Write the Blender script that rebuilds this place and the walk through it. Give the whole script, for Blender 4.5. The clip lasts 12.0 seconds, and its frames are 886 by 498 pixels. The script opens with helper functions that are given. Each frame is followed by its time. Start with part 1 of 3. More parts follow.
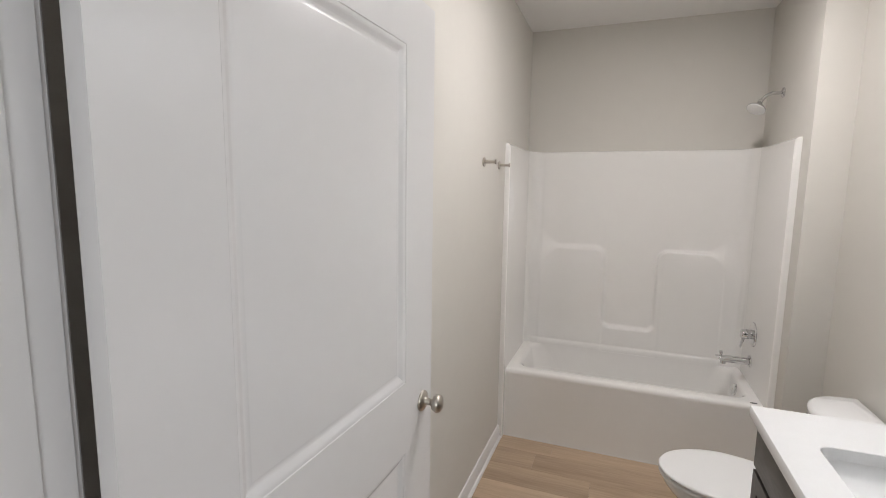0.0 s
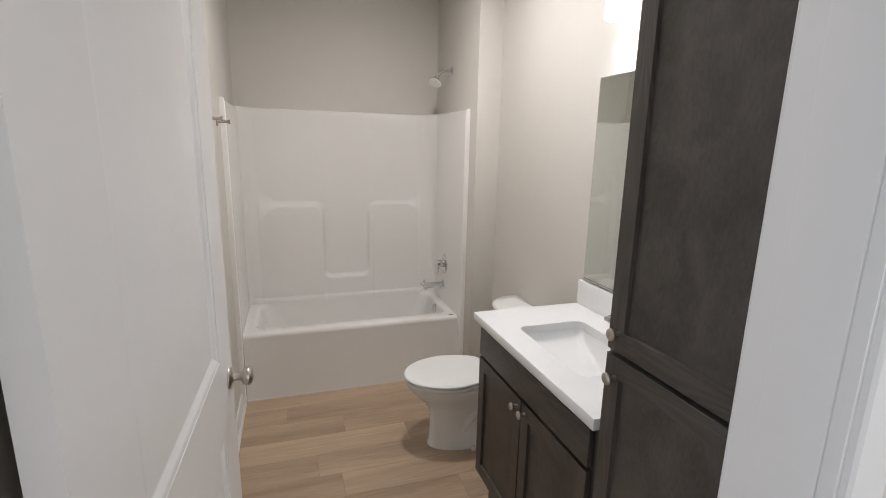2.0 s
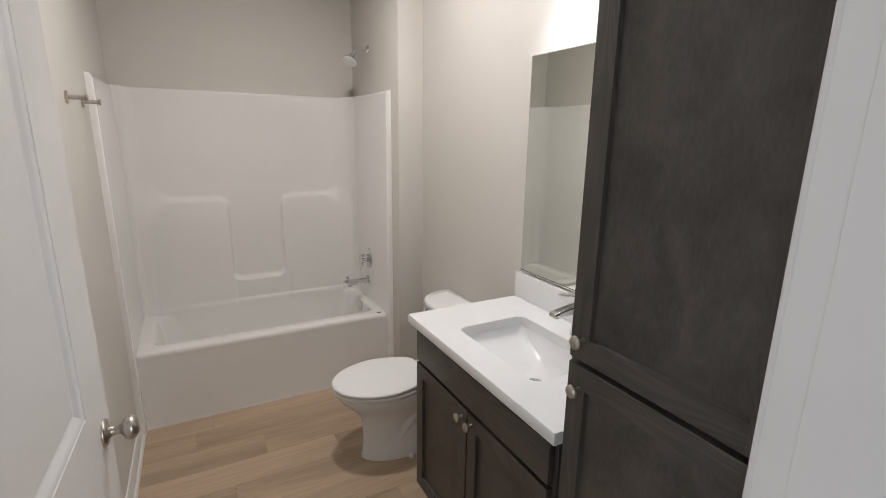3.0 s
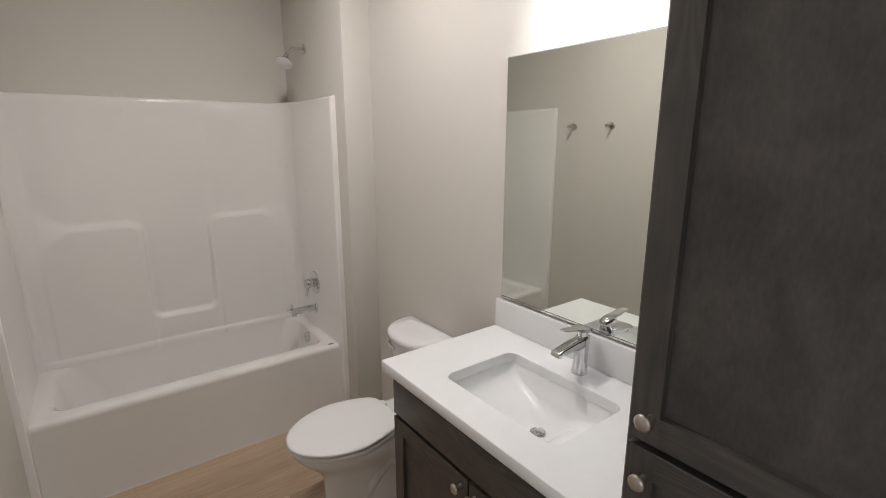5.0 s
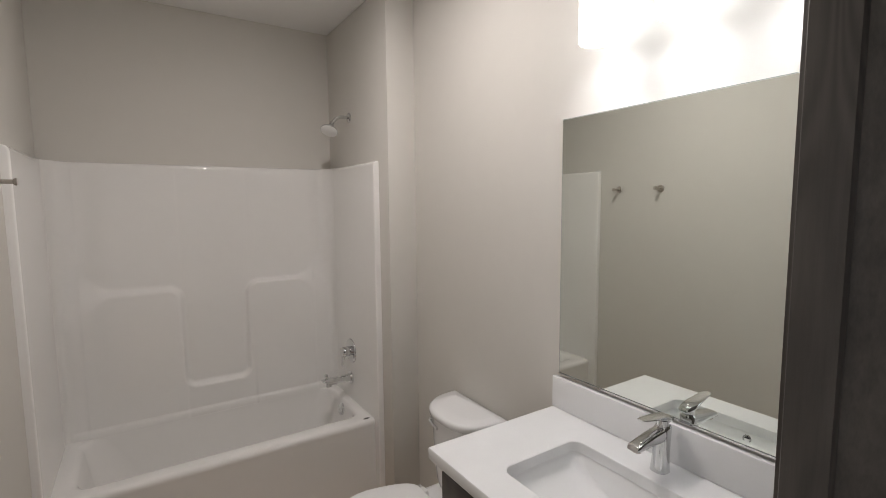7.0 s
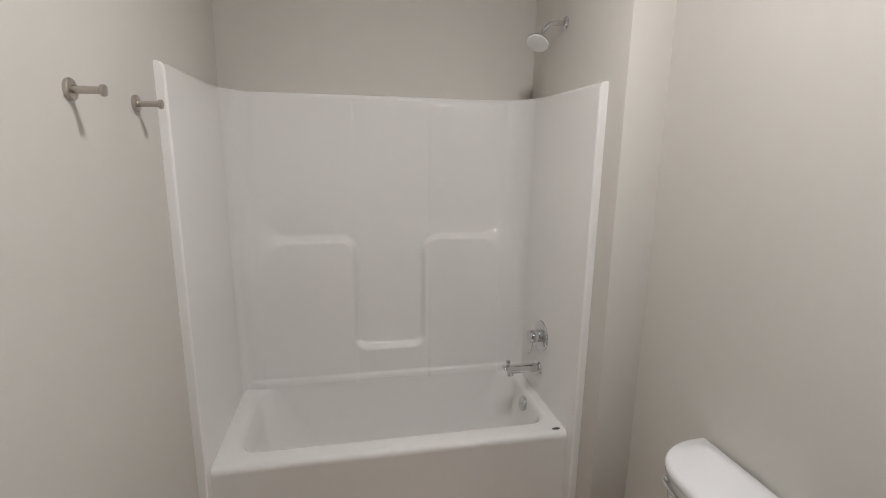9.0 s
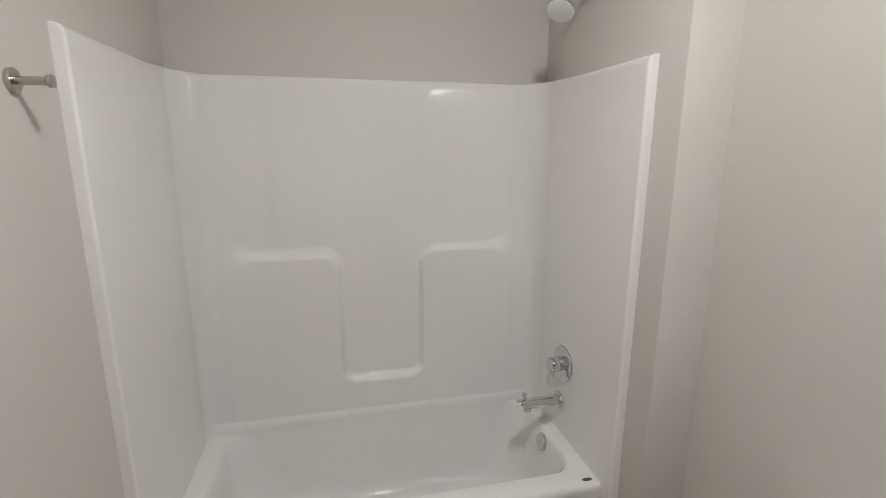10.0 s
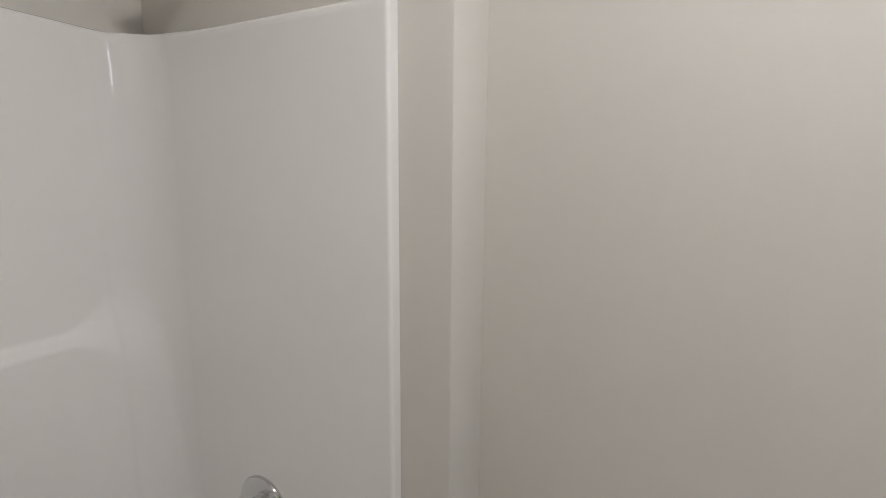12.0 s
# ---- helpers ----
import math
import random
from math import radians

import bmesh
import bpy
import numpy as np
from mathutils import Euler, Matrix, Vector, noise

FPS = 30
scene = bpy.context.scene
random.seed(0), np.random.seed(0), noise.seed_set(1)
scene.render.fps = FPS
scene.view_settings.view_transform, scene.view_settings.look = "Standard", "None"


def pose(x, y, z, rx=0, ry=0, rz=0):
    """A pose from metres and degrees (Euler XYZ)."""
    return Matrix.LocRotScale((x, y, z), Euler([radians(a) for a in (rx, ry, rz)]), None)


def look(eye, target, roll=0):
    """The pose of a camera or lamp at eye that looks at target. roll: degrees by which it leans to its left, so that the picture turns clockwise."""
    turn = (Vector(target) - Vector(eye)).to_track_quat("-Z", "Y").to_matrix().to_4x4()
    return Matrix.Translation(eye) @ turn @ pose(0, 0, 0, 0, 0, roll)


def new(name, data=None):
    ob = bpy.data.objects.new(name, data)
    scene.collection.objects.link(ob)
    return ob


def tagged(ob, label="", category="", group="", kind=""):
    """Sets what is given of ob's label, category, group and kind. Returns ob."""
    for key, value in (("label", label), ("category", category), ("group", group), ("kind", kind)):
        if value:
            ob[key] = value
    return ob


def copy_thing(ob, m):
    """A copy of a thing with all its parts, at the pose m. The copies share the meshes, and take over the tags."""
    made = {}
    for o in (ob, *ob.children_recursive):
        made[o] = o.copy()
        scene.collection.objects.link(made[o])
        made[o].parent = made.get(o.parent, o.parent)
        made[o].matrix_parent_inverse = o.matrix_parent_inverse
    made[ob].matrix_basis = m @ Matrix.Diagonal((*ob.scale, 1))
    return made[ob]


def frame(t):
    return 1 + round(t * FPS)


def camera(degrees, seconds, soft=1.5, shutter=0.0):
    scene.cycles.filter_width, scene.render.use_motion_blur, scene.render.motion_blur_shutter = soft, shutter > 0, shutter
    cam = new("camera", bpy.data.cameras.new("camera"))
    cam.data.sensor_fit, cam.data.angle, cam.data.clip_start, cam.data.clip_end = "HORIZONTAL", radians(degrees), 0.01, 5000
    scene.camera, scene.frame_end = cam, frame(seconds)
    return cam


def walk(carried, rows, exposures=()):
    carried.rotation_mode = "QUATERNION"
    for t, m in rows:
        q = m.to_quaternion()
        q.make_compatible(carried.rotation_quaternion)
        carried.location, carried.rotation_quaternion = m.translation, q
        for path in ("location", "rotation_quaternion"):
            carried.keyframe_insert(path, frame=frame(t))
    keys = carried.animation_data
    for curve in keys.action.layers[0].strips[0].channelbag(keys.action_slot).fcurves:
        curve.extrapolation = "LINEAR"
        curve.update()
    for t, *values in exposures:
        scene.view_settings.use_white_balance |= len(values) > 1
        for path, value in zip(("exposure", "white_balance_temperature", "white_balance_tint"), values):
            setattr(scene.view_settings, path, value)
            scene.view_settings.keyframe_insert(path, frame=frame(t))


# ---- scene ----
cam = camera(86.6, 12.0, soft=0.95)
PATH = [
    (0, (0.68, 0.097, 1.612), (-0.022, 1.953, 1.358), 0.8),
    (0.5, (0.617, 0.123, 1.594), (0.291, 2.075, 1.308), 0.6),
    (1, (0.511, 0.109, 1.589), (0.534, 2.082, 1.26), 0.6),
    (1.5, (0.407, 0.024, 1.609), (0.738, 1.96, 1.231), 0.8),
    (2, (0.354, -0.029, 1.637), (0.962, 1.83, 1.218), 1.2),
    (2.5, (0.364, 0.035, 1.638), (1.14, 1.823, 1.191), 1.1),
    (3, (0.388, 0.174, 1.629), (1.303, 1.889, 1.162), 0.8),
    (3.2, (0.372, 0.239, 1.634), (1.352, 1.916, 1.157), 0.9),
    (4.8, (0.397, 0.473, 1.644), (1.537, 2.045, 1.164), -0.1),
    (5, (0.398, 0.497, 1.663), (1.557, 2.063, 1.209), -0.1),
    (5.5, (0.401, 0.54, 1.689), (1.592, 2.108, 1.338), -0.2),
    (6, (0.414, 0.571, 1.695), (1.615, 2.146, 1.423), 0.0),
    (6.5, (0.42, 0.593, 1.687), (1.616, 2.18, 1.461), -0.2),
    (7, (0.41, 0.638, 1.666), (1.489, 2.311, 1.473), -0.5),
    (7.5, (0.423, 0.729, 1.642), (1.296, 2.519, 1.454), -0.4),
    (7.7, (0.444, 0.778, 1.636), (1.212, 2.613, 1.431), 0.1),
    (9.3, (0.578, 1.441, 1.638), (0.909, 3.366, 1.212), 0.2),
    (9.5, (0.58, 1.518, 1.622), (0.886, 3.452, 1.213), -0.2),
    (10, (0.579, 1.701, 1.635), (1.02, 3.604, 1.206), 0.2),
    (10.5, (0.609, 1.923, 1.607), (1.311, 3.755, 1.22), 0.6),
    (11, (0.621, 2.138, 1.581), (1.73, 3.769, 1.25), 0.7),
    (11.5, (0.647, 2.344, 1.592), (2.147, 3.63, 1.277), 0.7),
    (12, (0.722, 2.462, 1.575), (2.488, 3.345, 1.26), 0.4),
]
EXPOSURES = [(0, 0.38, 6500, 12.0), (1.5, 0.33, 6550, 12.2), (3.0, 0.17, 6650, 12.8), (5, 0.04, 6750, 13.0), (6.0, -0.05, 6750, 13.2), (7.5, -0.16, 6650, 13.4), (9.5, 0.19, 6450, 11.3), (11, 0.16, 6450, 11.2), (12, 0.10, 6400, 11.2)]
walk(cam, [(t, look(eye, target, roll)) for t, eye, target, roll in PATH], EXPOSURES)

# ---- world ----
world = bpy.data.worlds.new("world")
world.use_nodes = True
world.node_tree.nodes["Background"].inputs[0].default_value = (0.6, 0.7, 0.9, 1)
world.node_tree.nodes["Background"].inputs[1].default_value = 0.02
scene.world = world

SHADE_GLOW = 5.0
BULB_GLOW = 85.0
DISC_GLOW = 290.0

# hall daylight, assumed: lamps added in unseen openings at its end and far side
# the second lamp is added to brighten the open door's face
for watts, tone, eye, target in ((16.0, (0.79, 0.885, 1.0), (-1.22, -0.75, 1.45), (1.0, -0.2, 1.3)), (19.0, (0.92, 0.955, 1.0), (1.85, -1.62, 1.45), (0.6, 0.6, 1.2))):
    day = bpy.data.lights.new("hall_day_fill", "AREA")
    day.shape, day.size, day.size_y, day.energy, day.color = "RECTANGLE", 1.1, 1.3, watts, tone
    day_ob = new("hall_day_fill", day)
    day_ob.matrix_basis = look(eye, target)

# plan, in metres: x across from the hook wall, y ahead from the hall, z up
LEFT, RIGHT, WET = 0.0, 1.654, 1.495
DOOR_WALL, HALL_SIDE, BACK, NIB = 0.43, 0.290, 3.685, 2.83
CEIL = 2.75
JAMB_L, JAMB_R, HEAD = 0.094, 0.957, 2.10
RIM, SURROUND = 0.455, 1.892


# ---- materials ----
def material(name, colour, rough=0.5, metal=0.0, coat=0.0):
    m = bpy.data.materials.new(name)
    m.use_nodes = True
    b = m.node_tree.nodes["Principled BSDF"]
    b.inputs["Base Color"].default_value = (*colour, 1)
    b.inputs["Roughness"].default_value = rough
    b.inputs["Metallic"].default_value = metal
    b.inputs["Coat Weight"].default_value = coat
    b.inputs["Coat Roughness"].default_value = 0.05
    return m, m.node_tree.nodes, m.node_tree.links, b


def node(nodes, kind, **values):
    n = nodes.new(kind)
    for k, v in values.items():
        n.inputs[k].default_value = v
    return n


def mottled(m, nodes, links, b, colour, amount, scale, bump=0.0, bump_scale=200.0, rough=None):
    """Two scales of soft colour change and a fine relief."""
    tex = nodes.new("ShaderNodeTexCoord")
    big = node(nodes, "ShaderNodeTexNoise", Scale=scale, Detail=4.0)
    small = node(nodes, "ShaderNodeTexNoise", Scale=scale * 14, Detail=3.0)
    links.new(tex.outputs["Object"], big.inputs["Vector"])
    links.new(tex.outputs["Object"], small.inputs["Vector"])
    add = nodes.new("ShaderNodeMath")
    add.operation = "ADD"
    links.new(big.outputs["Fac"], add.inputs[0])
    links.new(small.outputs["Fac"], add.inputs[1])
    ramp = nodes.new("ShaderNodeMapRange")
    ramp.inputs["From Min"].default_value, ramp.inputs["From Max"].default_value = 0.6, 1.4
    links.new(add.outputs[0], ramp.inputs["Value"])
    mix = nodes.new("ShaderNodeMix")
    mix.data_type = "RGBA"
    mix.inputs[6].default_value = (*[c * (1 - amount) for c in colour], 1)
    mix.inputs[7].default_value = (*[min(1, c * (1 + amount)) for c in colour], 1)
    links.new(ramp.outputs[0], mix.inputs[0])
    links.new(mix.outputs[2], b.inputs["Base Color"])
    if rough:
        r = nodes.new("ShaderNodeMapRange")
        r.inputs["From Min"].default_value, r.inputs["From Max"].default_value = 0.3, 0.7
        r.inputs["To Min"].default_value, r.inputs["To Max"].default_value = rough
        links.new(small.outputs["Fac"], r.inputs["Value"])
        links.new(r.outputs[0], b.inputs["Roughness"])
    if bump:
        fine = node(nodes, "ShaderNodeTexNoise", Scale=bump_scale, Detail=2.0)
        links.new(tex.outputs["Object"], fine.inputs["Vector"])
        bp = node(nodes, "ShaderNodeBump", Strength=bump, Distance=0.002)
        links.new(fine.outputs["Fac"], bp.inputs["Height"])
        links.new(bp.outputs[0], b.inputs["Normal"])
    return m


def painted(name, colour, rough, amount=0.015, scale=1.2, bump=0.05, bump_scale=160.0):
    return mottled(*material(name, colour, rough), colour, amount, scale, bump, bump_scale, (rough - 0.003, rough + 0.003))


def grained(name, dark, light, axis, rough, coarse=9.0, shift=0.0, bump=0.08, wide_stretch=0.07, arches=0.0):
    """Wood with its grain stretched along one axis."""
    m, nodes, links, b = material(name, light, rough)
    tex, info = nodes.new("ShaderNodeTexCoord"), nodes.new("ShaderNodeObjectInfo")
    off = nodes.new("ShaderNodeVectorMath")
    off.operation = "ADD"
    rnd = nodes.new("ShaderNodeMath")
    rnd.operation = "MULTIPLY"
    rnd.inputs[1].default_value = 37.0
    links.new(info.outputs["Random"], rnd.inputs[0])
    links.new(tex.outputs["Object"], off.inputs[0])
    links.new(rnd.outputs[0], off.inputs[1])
    stretch = nodes.new("ShaderNodeMapping")
    stretch.inputs["Scale"].default_value = [(0.07 if wide_stretch < 0.5 else 0.4) if a == axis else 1.0 for a in "xyz"]
    loose = nodes.new("ShaderNodeMapping")
    loose.inputs["Scale"].default_value = [wide_stretch if a == axis else 1.0 for a in "xyz"]
    links.new(off.outputs[0], loose.inputs["Vector"])
    links.new(off.outputs[0], stretch.inputs["Vector"])
    wide = node(nodes, "ShaderNodeTexNoise", Scale=coarse, Detail=1.2 if arches else 5.0, Distortion=0.6)
    thin = node(nodes, "ShaderNodeTexNoise", Scale=coarse * 14, Detail=4.0, Roughness=0.65)
    links.new(loose.outputs[0], wide.inputs["Vector"])
    links.new(stretch.outputs[0], thin.inputs["Vector"])
    blend = nodes.new("ShaderNodeMath")
    blend.operation = "MULTIPLY_ADD"
    blend.inputs[1].default_value = 0.38
    links.new(thin.outputs["Fac"], blend.inputs[0])
    half = nodes.new("ShaderNodeMath")
    half.operation = "MULTIPLY"
    half.inputs[1].default_value = 0.62
    links.new(wide.outputs["Fac"], half.inputs[0])
    links.new(half.outputs[0], blend.inputs[2])
    turns = nodes.new("ShaderNodeMath")
    turns.operation = "MULTIPLY"
    turns.inputs[1].default_value = 120.0
    links.new(wide.outputs["Fac"], turns.inputs[0])
    wave = nodes.new("ShaderNodeMath")
    wave.operation = "SINE"
    links.new(turns.outputs[0], wave.inputs[0])
    rings = nodes.new("ShaderNodeMath")
    rings.operation = "MULTIPLY_ADD"
    rings.inputs[1].default_value = arches
    links.new(wave.outputs[0], rings.inputs[0])
    links.new(blend.outputs[0], rings.inputs[2])
    tone = nodes.new("ShaderNodeMath")
    tone.operation = "MULTIPLY_ADD"
    tone.inputs[1].default_value = shift
    links.new(info.outputs["Random"], tone.inputs[0])
    links.new(rings.outputs[0], tone.inputs[2])
    ramp = nodes.new("ShaderNodeMapRange")
    ramp.inputs["From Min"].default_value, ramp.inputs["From Max"].default_value = 0.34, 0.66 + shift
    links.new(tone.outputs[0], ramp.inputs["Value"])
    mix = nodes.new("ShaderNodeMix")
    mix.data_type = "RGBA"
    mix.inputs[6].default_value, mix.inputs[7].default_value = (*dark, 1), (*light, 1)
    links.new(ramp.outputs[0], mix.inputs[0])
    links.new(mix.outputs[2], b.inputs["Base Color"])
    bp = node(nodes, "ShaderNodeBump", Strength=bump, Distance=0.001)
    links.new((rings if arches else thin).outputs[0], bp.inputs["Height"])
    links.new(bp.outputs[0], b.inputs["Normal"])
    return m


def glowing(name, colour, strength):
    m, nodes, links, b = material(name, (0.85, 0.85, 0.85), 0.4)
    b.inputs["Emission Color"].default_value = (*colour, 1)
    b.inputs["Emission Strength"].default_value = strength
    return m


WALL = painted("wall_paint", (0.635, 0.613, 0.568), 0.72, 0.012, 1.0, 0.10, 140)
CEILING = painted("ceiling_paint", (0.86, 0.85, 0.835), 0.8, 0.01, 1.0, 0.15, 110)
TRIM = painted("trim_paint", (0.74, 0.735, 0.73), 0.35, 0.01, 2.0, 0.02, 90)
DOOR = painted("door_paint", (0.75, 0.745, 0.74), 0.27, 0.01, 1.5, 0.03, 60)
ACRYLIC = painted("white_fibreglass", (0.84, 0.828, 0.803), 0.045, 0.008, 1.5, 0.015, 6)
ACRYLIC.node_tree.nodes["Principled BSDF"].inputs["Specular IOR Level"].default_value = 0.75
PORCELAIN = painted("porcelain", (0.81, 0.81, 0.805), 0.06, 0.006, 3.0, 0.0)
PLASTIC = painted("white_plastic", (0.82, 0.82, 0.81), 0.28, 0.006, 3.0, 0.0)
QUARTZ = painted("white_quartz", (0.77, 0.772, 0.77), 0.25, 0.02, 18.0, 0.0)
CHROME = material("chrome", (0.68, 0.685, 0.69), 0.05, 1.0)[0]
NICKEL = mottled(*material("satin_nickel", (0.50, 0.465, 0.42), 0.3, 1.0), (0.50, 0.465, 0.42), 0.04, 30.0)
STAIN = grained("dark_stained_maple", (0.041, 0.0355, 0.031), (0.078, 0.068, 0.0595), "z", 0.42, 9.0, 0.05, 0.06, 0.16, 0.11)
STAIN_SIDE = grained("dark_stained_rail", (0.041, 0.0355, 0.031), (0.078, 0.068, 0.0595), "y", 0.42, 9.0, 0.05, 0.06, 0.16, 0.11)
STAIN_PANEL = grained("dark_stained_panel", (0.031, 0.027, 0.0236), (0.086, 0.075, 0.0655), "z", 0.42, 11.0, 0.04, 0.05, 0.75)
OAK = grained("oak_plank", (0.30, 0.215, 0.143), (0.585, 0.442, 0.312), "x", 0.42, 6.0, 0.12, 0.05, 0.11)
DARK = material("shadow_gap", (0.02, 0.02, 0.02), 0.8)[0]
BADGE = material("badge_metal", (0.12, 0.11, 0.11), 0.3, 0.8)[0]
MIRROR = material("mirror_silver", (0.84, 0.875, 0.83), 0.0, 1.0)[0]
MIRROR_EDGE = material("mirror_edge", (0.55, 0.60, 0.58), 0.15, 0.6)[0]
GLASS_SHADE = glowing("lit_opal_glass", (0.92, 0.96, 1.0), SHADE_GLOW)
BULB = glowing("lit_bulb", (0.89, 0.94, 1.0), BULB_GLOW)
GLASS_DISC = glowing("lit_diffuser", (1.0, 0.963, 0.948), DISC_GLOW)
GROUT = material("caulk", (0.7, 0.69, 0.67), 0.6)[0]


# ---- mesh helpers ----
def mesh_object(name, bm, mat, smooth=None):
    bmesh.ops.recalc_face_normals(bm, faces=bm.faces)
    data = bpy.data.meshes.new(name)
    bm.to_mesh(data)
    bm.free()
    data.materials.append(mat)
    if smooth is not None:
        data.shade_smooth()
        data.set_sharp_from_angle(angle=radians(smooth))
    return new(name, data)


def part(name, bm, mat, parent, label="", smooth=35):
    ob = mesh_object(name, bm, mat, smooth)
    ob.parent = parent
    ob.matrix_parent_inverse = parent.matrix_basis.inverted() if parent.parent is None else Matrix()
    if label:
        tagged(ob, label)
    return ob


def thing(name, at, label, category, group=""):
    ob = new(name)
    ob.empty_display_size = 0.1
    ob.matrix_basis = pose(*at)
    return tagged(ob, label, category, group)


def structure(name, bm, mat, label, category, smooth=None):
    return tagged(mesh_object(name, bm, mat, smooth), label, category, kind="structure")


def box(bm, x0, x1, y0, y1, z0, z1, bevel=0.0, segments=2):
    m = Matrix.LocRotScale(((x0 + x1) / 2, (y0 + y1) / 2, (z0 + z1) / 2), None, (x1 - x0, y1 - y0, z1 - z0))
    made = bmesh.ops.create_cube(bm, size=1.0, matrix=m)
    if bevel:
        edges = list({e for v in made["verts"] for e in v.link_edges})
        bmesh.ops.bevel(bm, geom=edges, offset=bevel, segments=segments, profile=0.5, affect="EDGES")
    return bm


def boxes(*rows, bevel=0.0):
    bm = bmesh.new()
    for r in rows:
        box(bm, *r, bevel=bevel)
    return bm


def loft(bm, loops, cap_start=True, cap_end=True, closed=True):
    rings = [[bm.verts.new(p) for p in loop] for loop in loops]
    n = len(rings[0])
    for a, b in zip(rings, rings[1:]):
        for i in range(n if closed else n - 1):
            j = (i + 1) % n
            bm.faces.new((a[i], a[j], b[j], b[i]))
    if cap_start:
        bm.faces.new(rings[0])
    if cap_end:
        bm.faces.new(rings[-1])
    return bm


def lathe(bm, profile, m, n=28, caps=True):
    """profile: (radius, height) along the local z axis of m."""
    loops = [[m @ Vector((r * math.cos(2 * math.pi * i / n), r * math.sin(2 * math.pi * i / n), h)) for i in range(n)] for r, h in profile]
    return loft(bm, loops, caps, caps)


def aim(at, way):
    return Matrix.Translation(at) @ Vector(way).to_track_quat("Z", "Y").to_matrix().to_4x4()


def tube(bm, points, radii, n=16):
    """A round bar along points, with a radius at each."""
    points = [Vector(p) for p in points]
    loops = []
    for i, p in enumerate(points):
        way = (points[min(i + 1, len(points) - 1)] - points[max(i - 1, 0)]).normalized()
        side = way.cross(Vector((0, 1, 0)))
        if side.length < 0.2:
            side = way.cross(Vector((0, 0, 1)))
        side.normalize()
        up = way.cross(side)
        r = radii[i] if isinstance(radii, (list, tuple)) else radii
        loops.append([p + side * (r * math.cos(2 * math.pi * k / n)) + up * (r * math.sin(2 * math.pi * k / n)) for k in range(n)])
    return loft(bm, loops)


def rounded(x0, x1, y0, y1, r, z, steps=8):
    """A rounded rectangle at height z, counter-clockwise from its right side."""
    out = []
    for cx, cy, start in ((x1 - r, y1 - r, 0), (x0 + r, y1 - r, 90), (x0 + r, y0 + r, 180), (x1 - r, y0 + r, 270)):
        for k in range(steps + 1):
            a = radians(start + 90 * k / steps)
            out.append(Vector((cx + r * math.cos(a), cy + r * math.sin(a), z)))
    return out


def smooth_step(a, b, v):
    t = min(1.0, max(0.0, (v - a) / (b - a)))
    return t * t * (3 - 2 * t)


# ---- shell ----
floor = structure("floor", boxes((-1.2, 2.6, -1.6, 3.685, -0.10, -0.006)), DARK, "light oak plank floor", "floor")
structure("wall_left", boxes((-0.12, 0, DOOR_WALL, BACK + 0.12, 0, CEIL)), WALL, "warm grey painted wall with two robe hooks", "wall")
structure("wall_back", boxes((0, WET, BACK, BACK + 0.12, 0, CEIL)), WALL, "warm grey painted wall above the shower surround", "wall")
structure("wall_wet", boxes((WET, RIGHT + 0.12, NIB, BACK + 0.12, 0, CEIL), bevel=0.004), WALL, "warm grey painted wall end beside the tub", "wall", 35)
structure("wall_right", boxes((RIGHT, RIGHT + 0.12, DOOR_WALL, NIB, 0, CEIL)), WALL, "warm grey painted wall behind toilet and vanity", "wall")
structure("wall_door", boxes((-1.2, JAMB_L - 0.02, HALL_SIDE, DOOR_WALL, 0, CEIL), (JAMB_R + 0.02, 2.6, HALL_SIDE, DOOR_WALL, 0, CEIL),
                             (JAMB_L - 0.02, JAMB_R + 0.02, HALL_SIDE, DOOR_WALL, HEAD + 0.02, CEIL)), WALL, "warm grey painted wall with the doorway", "wall")
structure("wall_hall", boxes((-1.32, -1.2, -1.6, -1.32, 0, CEIL), (-1.32, -1.2, -0.18, HALL_SIDE, 0, CEIL), (-1.32, -1.2, -1.32, -0.18, 0, 0.78), (-1.32, -1.2, -1.32, -0.18, 2.12, CEIL), (2.6, 2.72, -1.6, HALL_SIDE, 0, CEIL), (-1.32, 1.2, -1.72, -1.6, 0, CEIL), (2.5, 2.72, -1.72, -1.6, 0, CEIL), (1.2, 2.5, -1.72, -1.6, 0, 0.78), (1.2, 2.5, -1.72, -1.6, 2.12, CEIL)), WALL, "plain warm grey hall walls", "wall")
LX, LY = 0.92, 2.10
structure("ceiling", boxes((-1.32, 2.72, -1.72, BACK + 0.12, CEIL, CEIL + 0.1)), CEILING, "flat white painted ceiling", "ceiling")


def board(profile, a, b, inward):
    """A trim board: profile of (out from the wall, height) swept from a to b along the floor."""
    bm = bmesh.new()
    a, b, inward = Vector((*a, 0)), Vector((*b, 0)), Vector((*inward, 0))
    loft(bm, [[p + inward * o + Vector((0, 0, h)) for o, h in profile] for p in (a, b)])
    return bm


